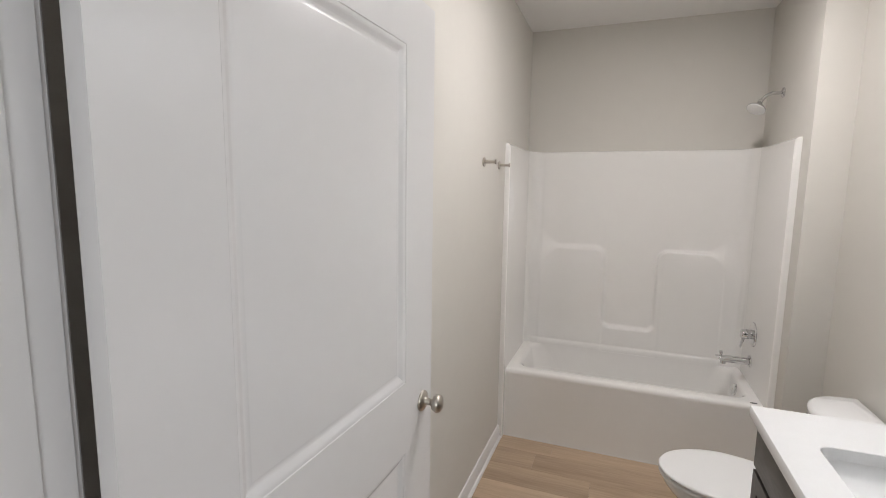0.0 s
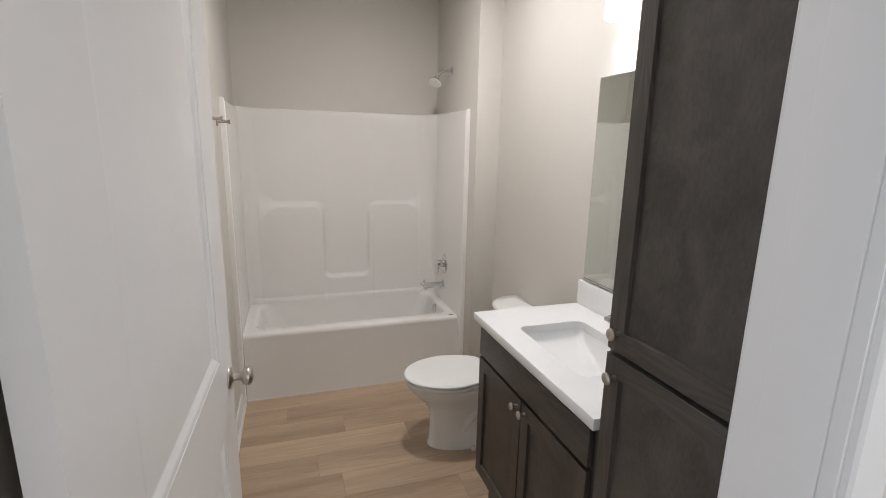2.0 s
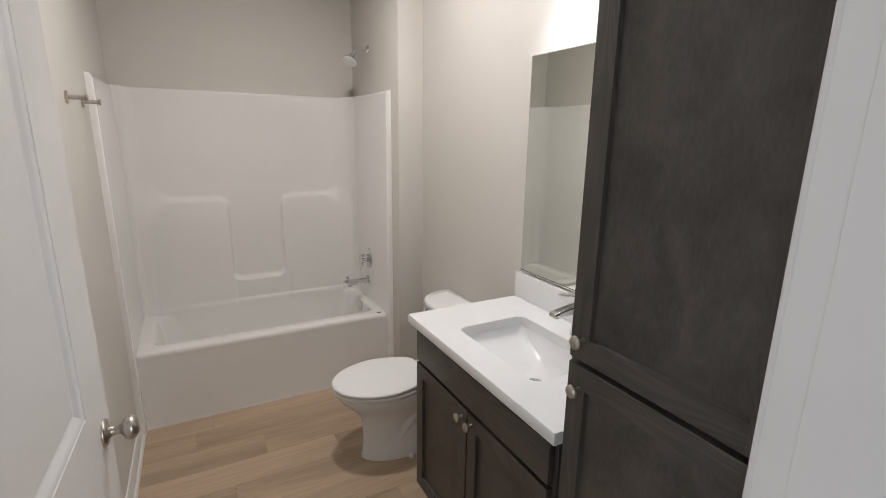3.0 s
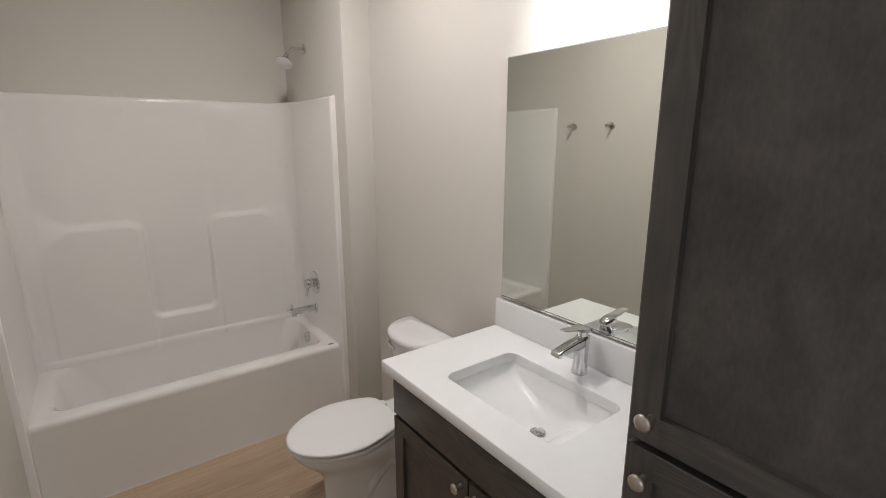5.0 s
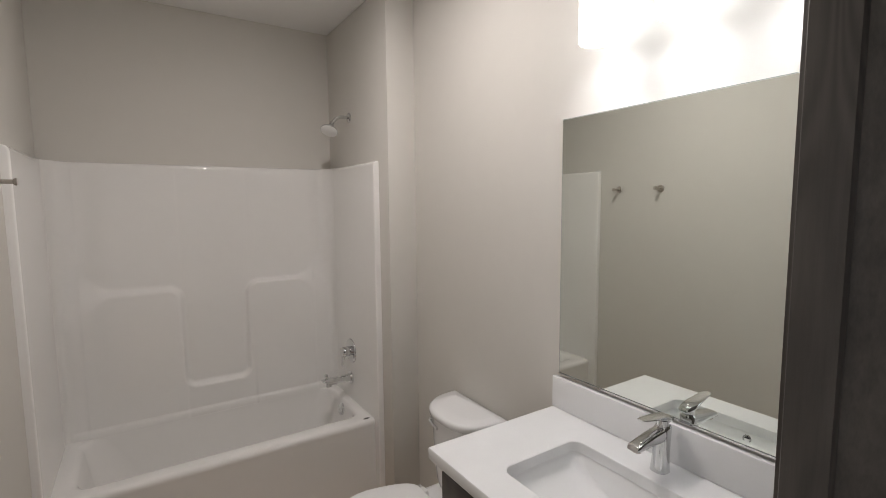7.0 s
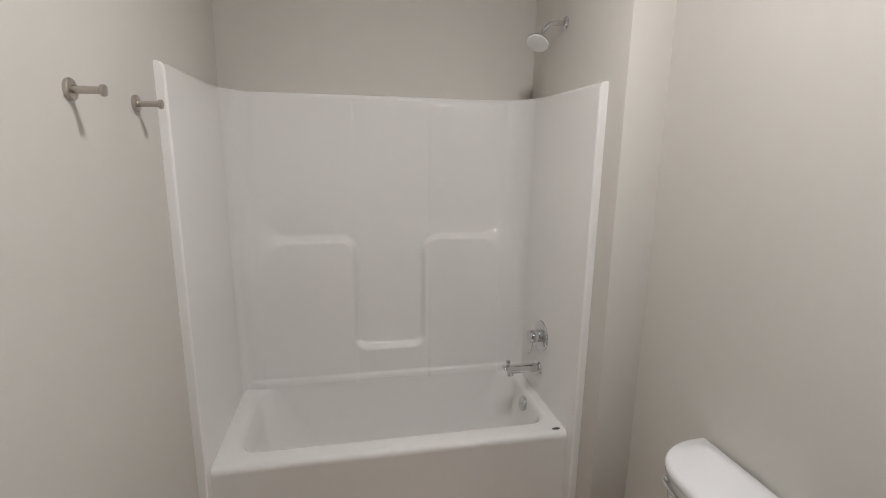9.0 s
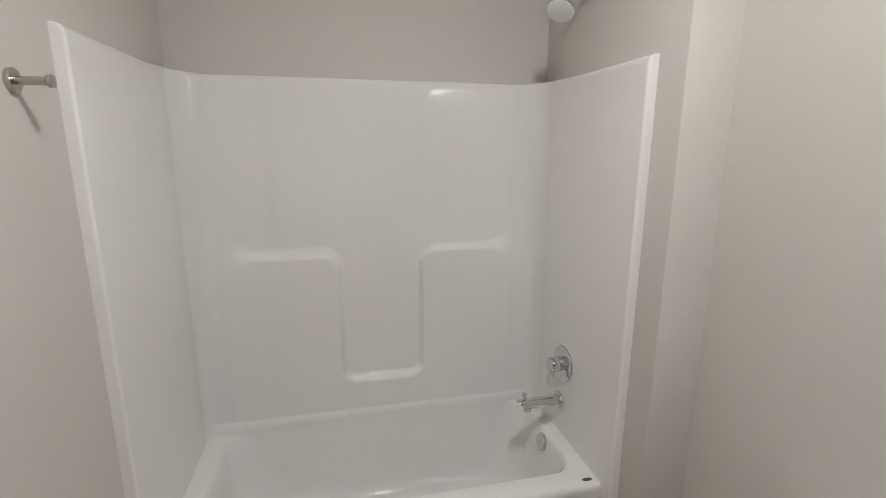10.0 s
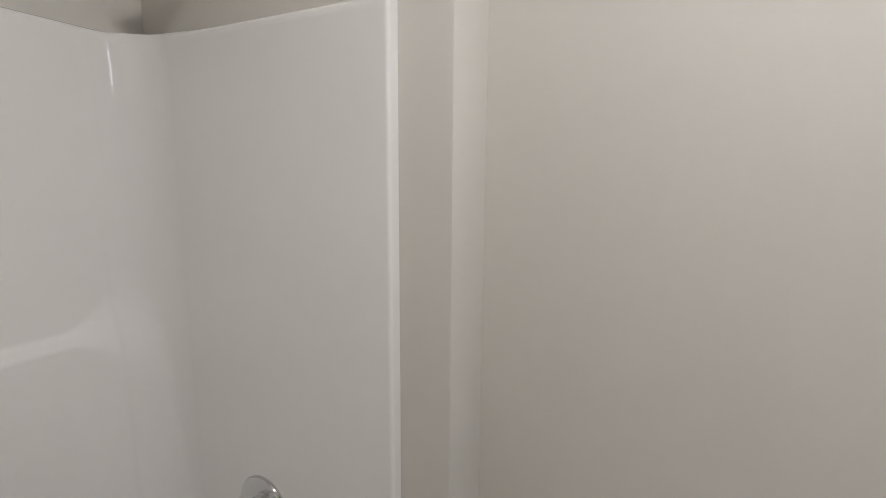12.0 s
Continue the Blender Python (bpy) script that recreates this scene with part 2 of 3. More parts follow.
BASE = [(0.0, 0.0), (0.014, 0.0), (0.014, 0.066), (0.011, 0.072), (0.011, 0.078), (0.006, 0.088), (0.0, 0.09)]
SHOE = [(0.014, 0.0), (0.027, 0.0), (0.0265, 0.006), (0.024, 0.012), (0.019, 0.016), (0.014, 0.018)]
for n, (a, b, w) in enumerate([((LEFT, DOOR_WALL + 0.02), (LEFT, 2.945), (1, 0)), ((RIGHT, 1.80), (RIGHT, NIB), (-1, 0)), ((WET + 0.004, NIB), (RIGHT - 0.014, NIB), (0, -1))]):
    ob = structure("baseboard_%d" % (n + 1), board(BASE, a, b, w), TRIM, "white painted baseboard with shoe moulding", "baseboard", 40)
    shoe = mesh_object("shoe_moulding", board(SHOE, a, b, w), TRIM, 40)
    shoe.parent = ob

# door frame: jambs, stops and casings on both sides of the wall
frame_ob = structure("door_frame", boxes((JAMB_L - 0.02, JAMB_L, HALL_SIDE, DOOR_WALL, 0, HEAD + 0.02), (JAMB_R, JAMB_R + 0.02, HALL_SIDE, DOOR_WALL, 0, HEAD + 0.02),
                                         (JAMB_L, JAMB_R, HALL_SIDE, DOOR_WALL, HEAD, HEAD + 0.02), bevel=0.001), TRIM, "white painted door frame", "door frame", 40)
for r in ((JAMB_L, JAMB_L + 0.0055, 0.330, 0.393, 0, HEAD), (JAMB_R - 0.0055, JAMB_R, 0.308, 0.393, 0, HEAD), (JAMB_L + 0.0055, JAMB_R - 0.0055, 0.330, 0.393, HEAD - 0.011, HEAD)):
    part("door_stop", boxes(r, bevel=0.0025), TRIM, frame_ob)
CASE = [(0.006, 0.0), (0.006, 0.008), (0.010, 0.012), (0.026, 0.013), (0.031, 0.016), (0.046, 0.017), (0.058, 0.017), (0.062, 0.014), (0.062, 0.0)]
for wall_y, out in ((DOOR_WALL, 1), (HALL_SIDE, -1)):
    for edge, side in ((JAMB_L, -1), (JAMB_R, 1)):
        bm = bmesh.new()
        loft(bm, [[Vector((edge + side * w, wall_y + out * d, z)) for w, d in CASE] for z in (0, HEAD + 0.006)])
        part("casing", bm, TRIM, frame_ob)
    bm = bmesh.new()
    loft(bm, [[Vector((x, wall_y + out * d, HEAD + w)) for w, d in CASE] for x in (JAMB_L - 0.062, JAMB_R + 0.062)])
    part("casing", bm, TRIM, frame_ob)


# ---- door, standing open ----
def panelled(bm, w, h, t, panels):
    """A slab from (0, 0, 0) to (w, t, h) whose face at y = 0 has sunk panels with a moulded edge."""
    box(bm, 0, w, 0.016, t, 0, h)
    us = sorted({0, w, *[p[0] for p in panels], *[p[1] for p in panels]})
    vs = sorted({0, h, *[p[2] for p in panels], *[p[3] for p in panels]})
    for a, b in zip(us, us[1:]):
        for c, d in zip(vs, vs[1:]):
            if (a, b, c, d) not in panels:
                bm.faces.new([bm.verts.new(p) for p in ((a, 0, c), (b, 0, c), (b, 0, d), (a, 0, d))])
    for a, b, c, d in panels:
        rings = []
        for inset, depth in ((0, 0), (0.002, 0.0015), (0.006, 0.0022), (0.013, 0.0055), (0.021, 0.0098), (0.026, 0.0112), (0.030, 0.0112), (0.034, 0.0100), (0.036, 0.0098)):
            rings.append([Vector(p) for p in ((a + inset, depth, c + inset), (b - inset, depth, c + inset), (b - inset, depth, d - inset), (a + inset, depth, d - inset))])
        loft(bm, rings, cap_start=False)
    for x0, x1, z0, z1 in ((0, 0, 0, h), (w, w, 0, h)):
        bm.faces.new([bm.verts.new(p) for p in ((x0, 0, z0), (x0, 0.016, z0), (x0, 0.016, z1), (x0, 0, z1))])
    for z in (0, h):
        bm.faces.new([bm.verts.new(p) for p in ((0, 0, z), (w, 0, z), (w, 0.016, z), (0, 0.016, z))])
    bmesh.ops.remove_doubles(bm, verts=bm.verts, dist=0.0002)
    return bm


DOOR_W, DOOR_H, SWING = 0.913, 2.085, 88.2
door = thing("door", (0.091, 0.432, 0.008, 0, 0, SWING), "white two-panel interior door standing open against the hall side", "door")
hang = pose(0.091, 0.432, 0.008, 0, 0, SWING) @ pose(0.015, -0.05, 0)
P0, P1 = 0.178, 0.745
bm = panelled(bmesh.new(), DOOR_W, DOOR_H, 0.035, [(P0, P1, 1.086, 1.955), (P0, P1, 0.24, 0.885)])
bm.transform(hang)
slab = part("slab", bm, DOOR, door, smooth=20)
KNOB = [(0.0, 0.0), (0.033, 0.0), (0.033, 0.003), (0.029, 0.008), (0.016, 0.011), (0.0115, 0.016), (0.0105, 0.030), (0.014, 0.036), (0.024, 0.041),
        (0.028, 0.048), (0.0285, 0.055), (0.026, 0.062), (0.019, 0.067), (0.009, 0.0695), (0.0, 0.07)]
for side, y, way in ((0, 0.0, (0, -1, 0)), (1, 0.035, (0, 1, 0))):
    bm = lathe(bmesh.new(), [(max(r, 0.0004), h) for r, h in KNOB], hang @ aim((DOOR_W - 0.062, y, 0.992), way) @ Matrix.Scale(0.92, 4), 32)
    part("door_knob", bm, NICKEL, door, "round satin nickel door knob", 50)
for z in (0.20, 1.05, 1.88):
    bm = bmesh.new()
    lathe(bm, [(0.006, 0), (0.006, 0.09)], Matrix.Translation((0.094, 0.4335, z)), 12)
    part("hinge", bm, NICKEL, door, "satin nickel hinge")


# ---- tub and shower surround, one white unit ----
tub = thing("bathtub_shower_unit", (0.75, 3.0, 0), "glossy white fibreglass tub with three-sided shower surround", "bathtub")
IN_L, IN_R, IN_B = 0.030, 1.464, 3.652


def soft_max(a, b, k):
    h = max(k - abs(a - b), 0) / k
    return max(a, b) + h * h * k / 4


def block(x, z):
    """How far the moulded shelf blocks stand out of the back panel, from 0 to 1."""
    def rounded_box(x0, x1, z1, r):
        qx, qz = max(x0 - x, x - x1) + r, z - z1 + r
        return r - math.hypot(max(qx, 0), max(qz, 0)) - min(max(qx, qz), 0)
    soft = 0.13 * (1 - smooth_step(0.05, 0.24, min(x - IN_L, IN_R - x)))
    left = smooth_step(-0.024 - soft, 0.022 + soft, rounded_box(-1.0, 0.590, 1.208, 0.075))
    right = smooth_step(-0.010 - soft, 0.013 + soft, rounded_box(0.928, 3.0, 1.212, 0.075))
    qx, qz = abs(x - 0.759) - 0.169 + 0.05, 0.640 - z + 0.05
    niche = 0.05 - math.hypot(max(qx, 0), max(qz, 0)) - min(max(qx, qz), 0)
    sill = 1 - smooth_step(-0.016, 0.016, niche) if z < 0.9 else 0.0
    return min(1.0, max(left, right, sill))


def pads(x, z):
    """The two shallow raised fields of the back panel that run on above the shelf blocks."""
    out = 0.0
    for x0, x1 in ((0.128, 0.588), (0.962, 1.338)):
        qx, qz = max(x0 - x, x - x1) + 0.03, z - 1.866 + 0.03
        inside = 0.03 - math.hypot(max(qx, 0), max(qz, 0)) - min(max(qx, qz), 0)
        out += 0.0024 * smooth_step(-0.009, 0.009, inside)
    return out


bm = bmesh.new()
ROWS, CORNER = 230, 0.095
bends = [CORNER * (1 - math.cos(radians(a))) for a in range(0, 90, 6)]
xs = [IN_L + e for e in bends] + [IN_L + CORNER + (IN_R - IN_L - 2 * CORNER) * k / 280 for k in range(281)] + [IN_R - e for e in reversed(bends)]
COLS = len(xs) - 1
grid = []
for j in range(ROWS + 1):
    z = 0.4555 + (SURROUND - 0.4555) * j / ROWS
    line = []
    for x in xs:
        edge = min(x - IN_L, IN_R - x)
        y = IN_B
        r = CORNER
        arc = r - math.sqrt(max(r * r - (r - min(edge, r)) ** 2, 0))
        y -= soft_max(0.036 * block(x, z) + pads(x, z), arc, 0.016)
        y -= 0.013 * math.sqrt(max(0.0, 1 - ((z - 0.4555) / 0.042) ** 2)) * smooth_step(0.0, CORNER, edge)
        top = SURROUND - z
        if top < 0.02:
            y += (0.02 - math.sqrt(max(0.0004 - (0.02 - top) ** 2, 0))) * smooth_step(0.02, CORNER, edge)
        y += 0.008 * smooth_step(1.0, 1.9, z) * smooth_step(0.0, CORNER, edge)
        line.append(bm.verts.new((x, y, z)))
    grid.append(line)
for a, b in zip(grid, grid[1:]):
    for i in range(COLS):
        bm.faces.new((a[i], a[i + 1], b[i + 1], b[i]))
cap = [bm.verts.new((v.co.x, BACK - 0.001, SURROUND)) for v in grid[-1]]
for i in range(COLS):
    bm.faces.new((grid[-1][i], grid[-1][i + 1], cap[i + 1], cap[i]))
part("back_panel", bm, ACRYLIC, tub, "moulded back panel with two shelf blocks and a soap niche", 60)


def side_panel(face, wall, s):
    """An end panel: a section in plan swept up, with a rounded front edge and a rolled top."""
    section, r = [(face, IN_B - CORNER + 0.002), (face, 3.49), (face, 3.40), (face, 3.02), (face, 2.957)], 0.008
    for k in range(7):
        a = radians(180 - 90 * k / 6)
        section.append((face + s * (r + r * math.cos(a)), 2.944 + r - r * math.sin(a)))
    section += [(wall + s * 0.002, 2.944)]
    bm = bmesh.new()
    loops = []
    for z, lean in ((0.0, 0), (0.44, 0), (1.0, 0), (1.868, 0), (1.880, 0.003), (1.888, 0.008), (1.892, 0.016), (1.892, 0.034)):
        loops.append([Vector((x + s * min(lean * smooth_step(IN_B - CORNER, 3.44, y), max(0.0, s * (wall - x) - 0.001)), y, z)) for x, y in section])
    loft(bm, loops, False, False, closed=False)
    return bm


part("end_panel", side_panel(IN_L, LEFT, -1), ACRYLIC, tub, smooth=60)
part("end_panel", side_panel(IN_R, WET, 1), ACRYLIC, tub, smooth=60)

# basin: apron, rolled rim, deck and well in one moulding
bm = bmesh.new()
A, B, C, D = IN_L - 0.006, IN_R + 0.006, 2.998, 3.66
rings = [rounded(A, B, C, D, 0.006, 0.0), rounded(A, B, C, D, 0.006, 0.02), rounded(A, B, C + 0.004, D, 0.006, 0.40), rounded(A, B, C, D, 0.006, 0.425),
         rounded(A, B, C - 0.001, D, 0.006, 0.438), rounded(A, B, C + 0.004, D, 0.008, 0.449), rounded(A, B, C + 0.014, D, 0.010, 0.4555), rounded(A + 0.01, B - 0.01, C + 0.03, D - 0.008, 0.02, 0.457)]
for inset, z, r in ((0.0, 0.4565, 0.080), (0.006, 0.4545, 0.084), (0.014, 0.447, 0.092), (0.020, 0.433, 0.10), (0.032, 0.36, 0.13), (0.044, 0.28, 0.155), (0.058, 0.20, 0.175), (0.074, 0.145, 0.185), (0.094, 0.114, 0.18), (0.12, 0.102, 0.16), (0.20, 0.094, 0.09)):
    rings.append(rounded(0.078 + inset * 1.6, 1.424 - inset * 0.9, 3.080 + inset * 0.9, 3.603 - max(0.0, inset - 0.02) * 0.70, r, z))
loft(bm, rings)
part("tub_basin", bm, ACRYLIC, tub, "deep white tub with a plain apron", 50)
bm = boxes((A, B, C - 0.004, C + 0.002, 0.0, 0.004))
part("caulk_line", bm, GROUT, tub)
bm = lathe(bmesh.new(), [(0.001, 0.003), (0.5, 0.003), (0.7, 0.0025), (0.9, 0.001), (1.0, 0.0)], Matrix.Translation((1.425, 3.028, 0.4575)) @ Matrix.Diagonal((0.020, 0.0085, 1, 1)))
part("badge", bm, BADGE, tub, "small oval maker's badge")

# overflow plate on the well's end
at, way = (1.396, 3.345, 0.402), Vector((-0.985, 0, 0.17))
bm = lathe(bmesh.new(), [(0.001, 0.012), (0.022, 0.012), (0.031, 0.010), (0.036, 0.005), (0.037, 0.0), (0.034, -0.012)], aim(at, way))
ov = part("overflow_plate", bm, CHROME, tub, "round chrome overflow plate")
part("screw", lathe(bmesh.new(), [(0.001, 0.0145), (0.004, 0.014), (0.005, 0.011)], aim(at, way)), NICKEL, ov)

# ---- shower fittings on the wet wall ----
valve = thing("shower_valve", (IN_R, 3.322, 0.765), "polished chrome shower valve with lever pointing down", "tap")
m = aim((IN_R, 3.322, 0.768), (-1, 0, 0))
part("escutcheon", lathe(bmesh.new(), [(0.074, 0.0), (0.0745, 0.004), (0.072, 0.009), (0.060, 0.012), (0.03, 0.013), (0.001, 0.013)], m, 40), CHROME, valve)
part("hub", lathe(bmesh.new(), [(0.029, 0.010), (0.029, 0.030), (0.0305, 0.031), (0.0305, 0.062), (0.0285, 0.066), (0.001, 0.067)], m, 32), CHROME, valve)
bm = bmesh.new()
loops = []
for s, w, t in ((-0.006, 0.020, 0.009), (0.01, 0.024, 0.010), (0.03, 0.0245, 0.009), (0.06, 0.022, 0.007), (0.088, 0.019, 0.005), (0.097, 0.014, 0.003)):
    cx = IN_R - 0.050 - 0.014 * (max(s, 0.0) / 0.094) ** 1.5
    loops.append([Vector((cx + t * math.cos(a), 3.322 + w * math.sin(a), 0.780 - s)) for a in [2 * math.pi * k / 16 for k in range(16)]])
loft(bm, loops)
part("lever", bm, CHROME, valve)

spout = thing("tub_spout", (IN_R, 3.338, 0.595), "polished chrome tub spout with pull-up diverter", "tap")
m = aim((IN_R, 3.338, 0.595), (-1, 0, 0))
part("flange", lathe(bmesh.new(), [(0.037, 0.0), (0.038, 0.005), (0.035, 0.010), (0.022, 0.013)], m, 32), CHROME, spout)
bm = bmesh.new()
loops = []
for s, w, h, drop in ((0.008, 0.0225, 0.0225, 0), (0.06, 0.0225, 0.0225, 0), (0.14, 0.0225, 0.0225, 0), (0.158, 0.0225, 0.019, -0.0035), (0.176, 0.021, 0.011, -0.009), (0.188, 0.017, 0.005, -0.013)):
    loops.append([Vector((IN_R - s, 3.338 + w * math.cos(a), 0.595 - drop + h * math.sin(a))) for a in [2 * math.pi * k / 20 for k in range(20)]])
loft(bm, loops)
part("spout_body", bm, CHROME, spout)
part("outlet", lathe(bmesh.new(), [(0.016, 0.0), (0.016, 0.018), (0.013, 0.019), (0.001, 0.019)], aim((IN_R - 0.145, 3.338, 0.583), (0, 0, -1))), CHROME, spout)
part("diverter", lathe(bmesh.new(), [(0.006, 0.0), (0.006, 0.010), (0.0095, 0.013), (0.0105, 0.024), (0.008, 0.031), (0.001, 0.032)], aim((IN_R - 0.160, 3.338, 0.612), (0, 0, 1)), 16), CHROME, spout)

shower = thing("wall_shower", (WET, 3.337, 2.177), "chrome shower head on a bent arm from the wall", "shower head")
part("flange", lathe(bmesh.new(), [(0.028, 0.0), (0.029, 0.003), (0.024, 0.009), (0.012, 0.013)], aim((WET, 3.337, 2.177), (-1, 0, 0))), CHROME, shower)
pts = [(WET - 0.005, 3.337, 2.177), (WET - 0.05, 3.337, 2.177)] + [(WET - 0.05 - 0.05 * math.sin(a), 3.337, 2.125 + 0.05 * math.cos(a)) for a in [radians(d) for d in (12, 24, 36, 47)]]
pts.append((pts[-1][0] - 0.022, 3.337, pts[-1][2] - 0.024))
part("arm", tube(bmesh.new(), pts, 0.0105), CHROME, shower)
way = Vector((-0.42, -0.36, -0.83)).normalized()
tip = Vector(pts[-1])
part("swivel", lathe(bmesh.new(), [(0.013, -0.004), (0.015, 0.0), (0.015, 0.010), (0.012, 0.014)], aim(tip, way)), CHROME, shower)
head = part("head", lathe(bmesh.new(), [(0.012, 0.010), (0.016, 0.018), (0.030, 0.032), (0.046, 0.046), (0.050, 0.052), (0.050, 0.057)], aim(tip, way), 36), CHROME, shower)
part("spray_face", lathe(bmesh.new(), [(0.047, 0.055), (0.047, 0.060), (0.042, 0.062), (0.001, 0.063)], aim(tip, way), 36), PLASTIC, head, "pale spray face")

# ---- robe hooks ----
def robe_hook(y):
    hook = thing("robe_hook", (0, y, 1.752), "satin nickel robe hook on the grey wall", "hook", "robe hooks")
    m = aim((0, y, 1.752), (1, 0, 0))
    part("rosette", lathe(bmesh.new(), [(0.023, 0.0), (0.0235, 0.003), (0.0235, 0.007), (0.021, 0.009), (0.001, 0.009)], m), NICKEL, hook)
    part("post", lathe(bmesh.new(), [(0.008, 0.006), (0.008, 0.058), (0.0125, 0.062), (0.013, 0.066), (0.012, 0.069), (0.001, 0.070)], m, 20), NICKEL, hook)
    return hook


first_hook = robe_hook(2.467)
copy_thing(first_hook, pose(0, 2.784, 1.752))

# ---- toilet ----
TY = 2.245
toilet = thing("toilet", (1.35, TY, 0), "white porcelain two-piece toilet with closed lid", "toilet")


def egg(x0, x1, half, z, back=0.55, n=40, power=2.0):
    """An outline with a long rounded front at x0 and a narrower, blunt back at x1."""
    out, mid = [], x0 + (x1 - x0) * 0.56
    for k in range(n):
        a = 2 * math.pi * k / n
        c, s = math.cos(a), math.sin(a)
        if c < 0:
            x, y = mid + (mid - x0) * c, half * s
        else:
            q = abs(c) ** (2 / power)
            x = mid + (x1 - mid) * q
            y = half * math.copysign(abs(s) ** 0.3 if back < 1 else abs(s), s) * (1 - (1 - back) * q)
        out.append(Vector((x, TY + y, z)))
    return out


bm = bmesh.new()
loft(bm, [egg(1.030, 1.47, 0.112, 0.0, 0.9), egg(1.030, 1.47, 0.112, 0.012, 0.9), egg(1.037, 1.46, 0.106, 0.03, 0.9), egg(1.041, 1.45, 0.102, 0.10, 0.9), egg(1.040, 1.45, 0.102, 0.18, 0.9), egg(1.034, 1.45, 0.107, 0.225, 0.9),
          egg(1.012, 1.45, 0.124, 0.262, 0.85), egg(0.972, 1.44, 0.150, 0.305, 0.8), egg(0.936, 1.42, 0.172, 0.342, 0.75), egg(0.918, 1.41, 0.182, 0.368, 0.7), egg(0.913, 1.41, 0.184, 0.382, 0.7), egg(0.915, 1.405, 0.182, 0.392, 0.7), egg(0.93, 1.40, 0.17, 0.396, 0.7)])
bowl = part("bowl", bm, PORCELAIN, toilet, smooth=60)
for s in (-1, 1):
    pts = [(1.20, TY + s * 0.070, 0.10), (1.25, TY + s * 0.078, 0.19), (1.31, TY + s * 0.080, 0.245), (1.37, TY + s * 0.078, 0.22), (1.41, TY + s * 0.074, 0.14), (1.44, TY + s * 0.07, 0.05)]
    part("trapway", tube(bmesh.new(), pts, [0.030, 0.036, 0.038, 0.038, 0.036, 0.034]), PORCELAIN, bowl)
    part("bolt_cap", lathe(bmesh.new(), [(0.014, 0.0), (0.014, 0.008), (0.010, 0.016), (0.001, 0.019)], Matrix.Translation((1.26, TY + s * 0.118, 0.0)), 16), PLASTIC, toilet)
bm = bmesh.new()
loft(bm, [rounded(1.36, 1.625, TY - 0.10, TY + 0.10, 0.03, 0.22), rounded(1.36, 1.63, TY - 0.115, TY + 0.115, 0.035, 0.34), rounded(1.37, 1.635, TY - 0.12, TY + 0.12, 0.04, 0.385), rounded(1.38, 1.63, TY - 0.115, TY + 0.115, 0.04, 0.398)])
part("tank_shelf", bm, PORCELAIN, toilet, smooth=60)
part("seat", loft(bmesh.new(), [egg(0.905, 1.372, 0.186, 0.398, 0.84), egg(0.898, 1.376, 0.192, 0.401, 0.84), egg(0.896, 1.376, 0.193, 0.408, 0.84), egg(0.901, 1.374, 0.190, 0.4135, 0.84)]), PLASTIC, toilet, smooth=60)
part("lid", loft(bmesh.new(), [egg(0.903, 1.368, 0.187, 0.4200, 0.84), egg(0.897, 1.372, 0.192, 0.4220, 0.84), egg(0.895, 1.373, 0.194, 0.4260, 0.84), egg(0.895, 1.373, 0.194, 0.4310, 0.84), egg(0.898, 1.371, 0.192, 0.4350, 0.84), egg(0.908, 1.366, 0.184, 0.4375, 0.84), egg(0.95, 1.34, 0.15, 0.4388, 0.84), egg(1.02, 1.28, 0.09, 0.4395, 0.84)]), PLASTIC, toilet, "closed white seat lid", 50)
for s in (-1, 1):
    part("hinge", boxes((1.362, 1.398, TY + s * 0.075 - 0.022, TY + s * 0.075 + 0.022, 0.396, 0.426), bevel=0.007), PLASTIC, toilet)


def tank_loop(front, half, z, back=1.636, n=32, power=2.7):
    """A plan with a flat back and a bowed front whose corners are well rounded."""
    out = []
    for k in range(n + 1):
        a = math.pi * k / n
        c, d = math.cos(a), math.sin(a)
        out.append(Vector((back - (back - front) * max(d, 0) ** (2 / power), TY + 0.014 + 1.06 * half * math.copysign(abs(c) ** (2 / power), c), z)))
    return out


part("tank", loft(bmesh.new(), [tank_loop(1.470, 0.152, 0.398), tank_loop(1.462, 0.164, 0.43), tank_loop(1.450, 0.169, 0.55), tank_loop(1.443, 0.174, 0.734)]), PORCELAIN, toilet, smooth=60)
part("tank_lid", loft(bmesh.new(), [tank_loop(1.434, 0.178, 0.735, 1.640), tank_loop(1.428, 0.182, 0.739, 1.642), tank_loop(1.427, 0.183, 0.757, 1.642), tank_loop(1.431, 0.180, 0.765, 1.641), tank_loop(1.442, 0.177, 0.770, 1.638), tank_loop(1.50, 0.12, 0.772, 1.60)]), PORCELAIN, toilet, smooth=60)
lever = part("flush_lever", lathe(bmesh.new(), [(0.012, -0.01), (0.012, 0.010), (0.008, 0.014), (0.001, 0.015)], aim((1.462, TY + 0.125, 0.705), (-1, 0, 0)), 16), CHROME, toilet, "chrome flush lever")
part("lever_arm", tube(bmesh.new(), [(1.447, TY + 0.125, 0.705), (1.442, TY + 0.09, 0.700), (1.440, TY + 0.05, 0.694)], [0.006, 0.006, 0.007], 12), CHROME, lever)

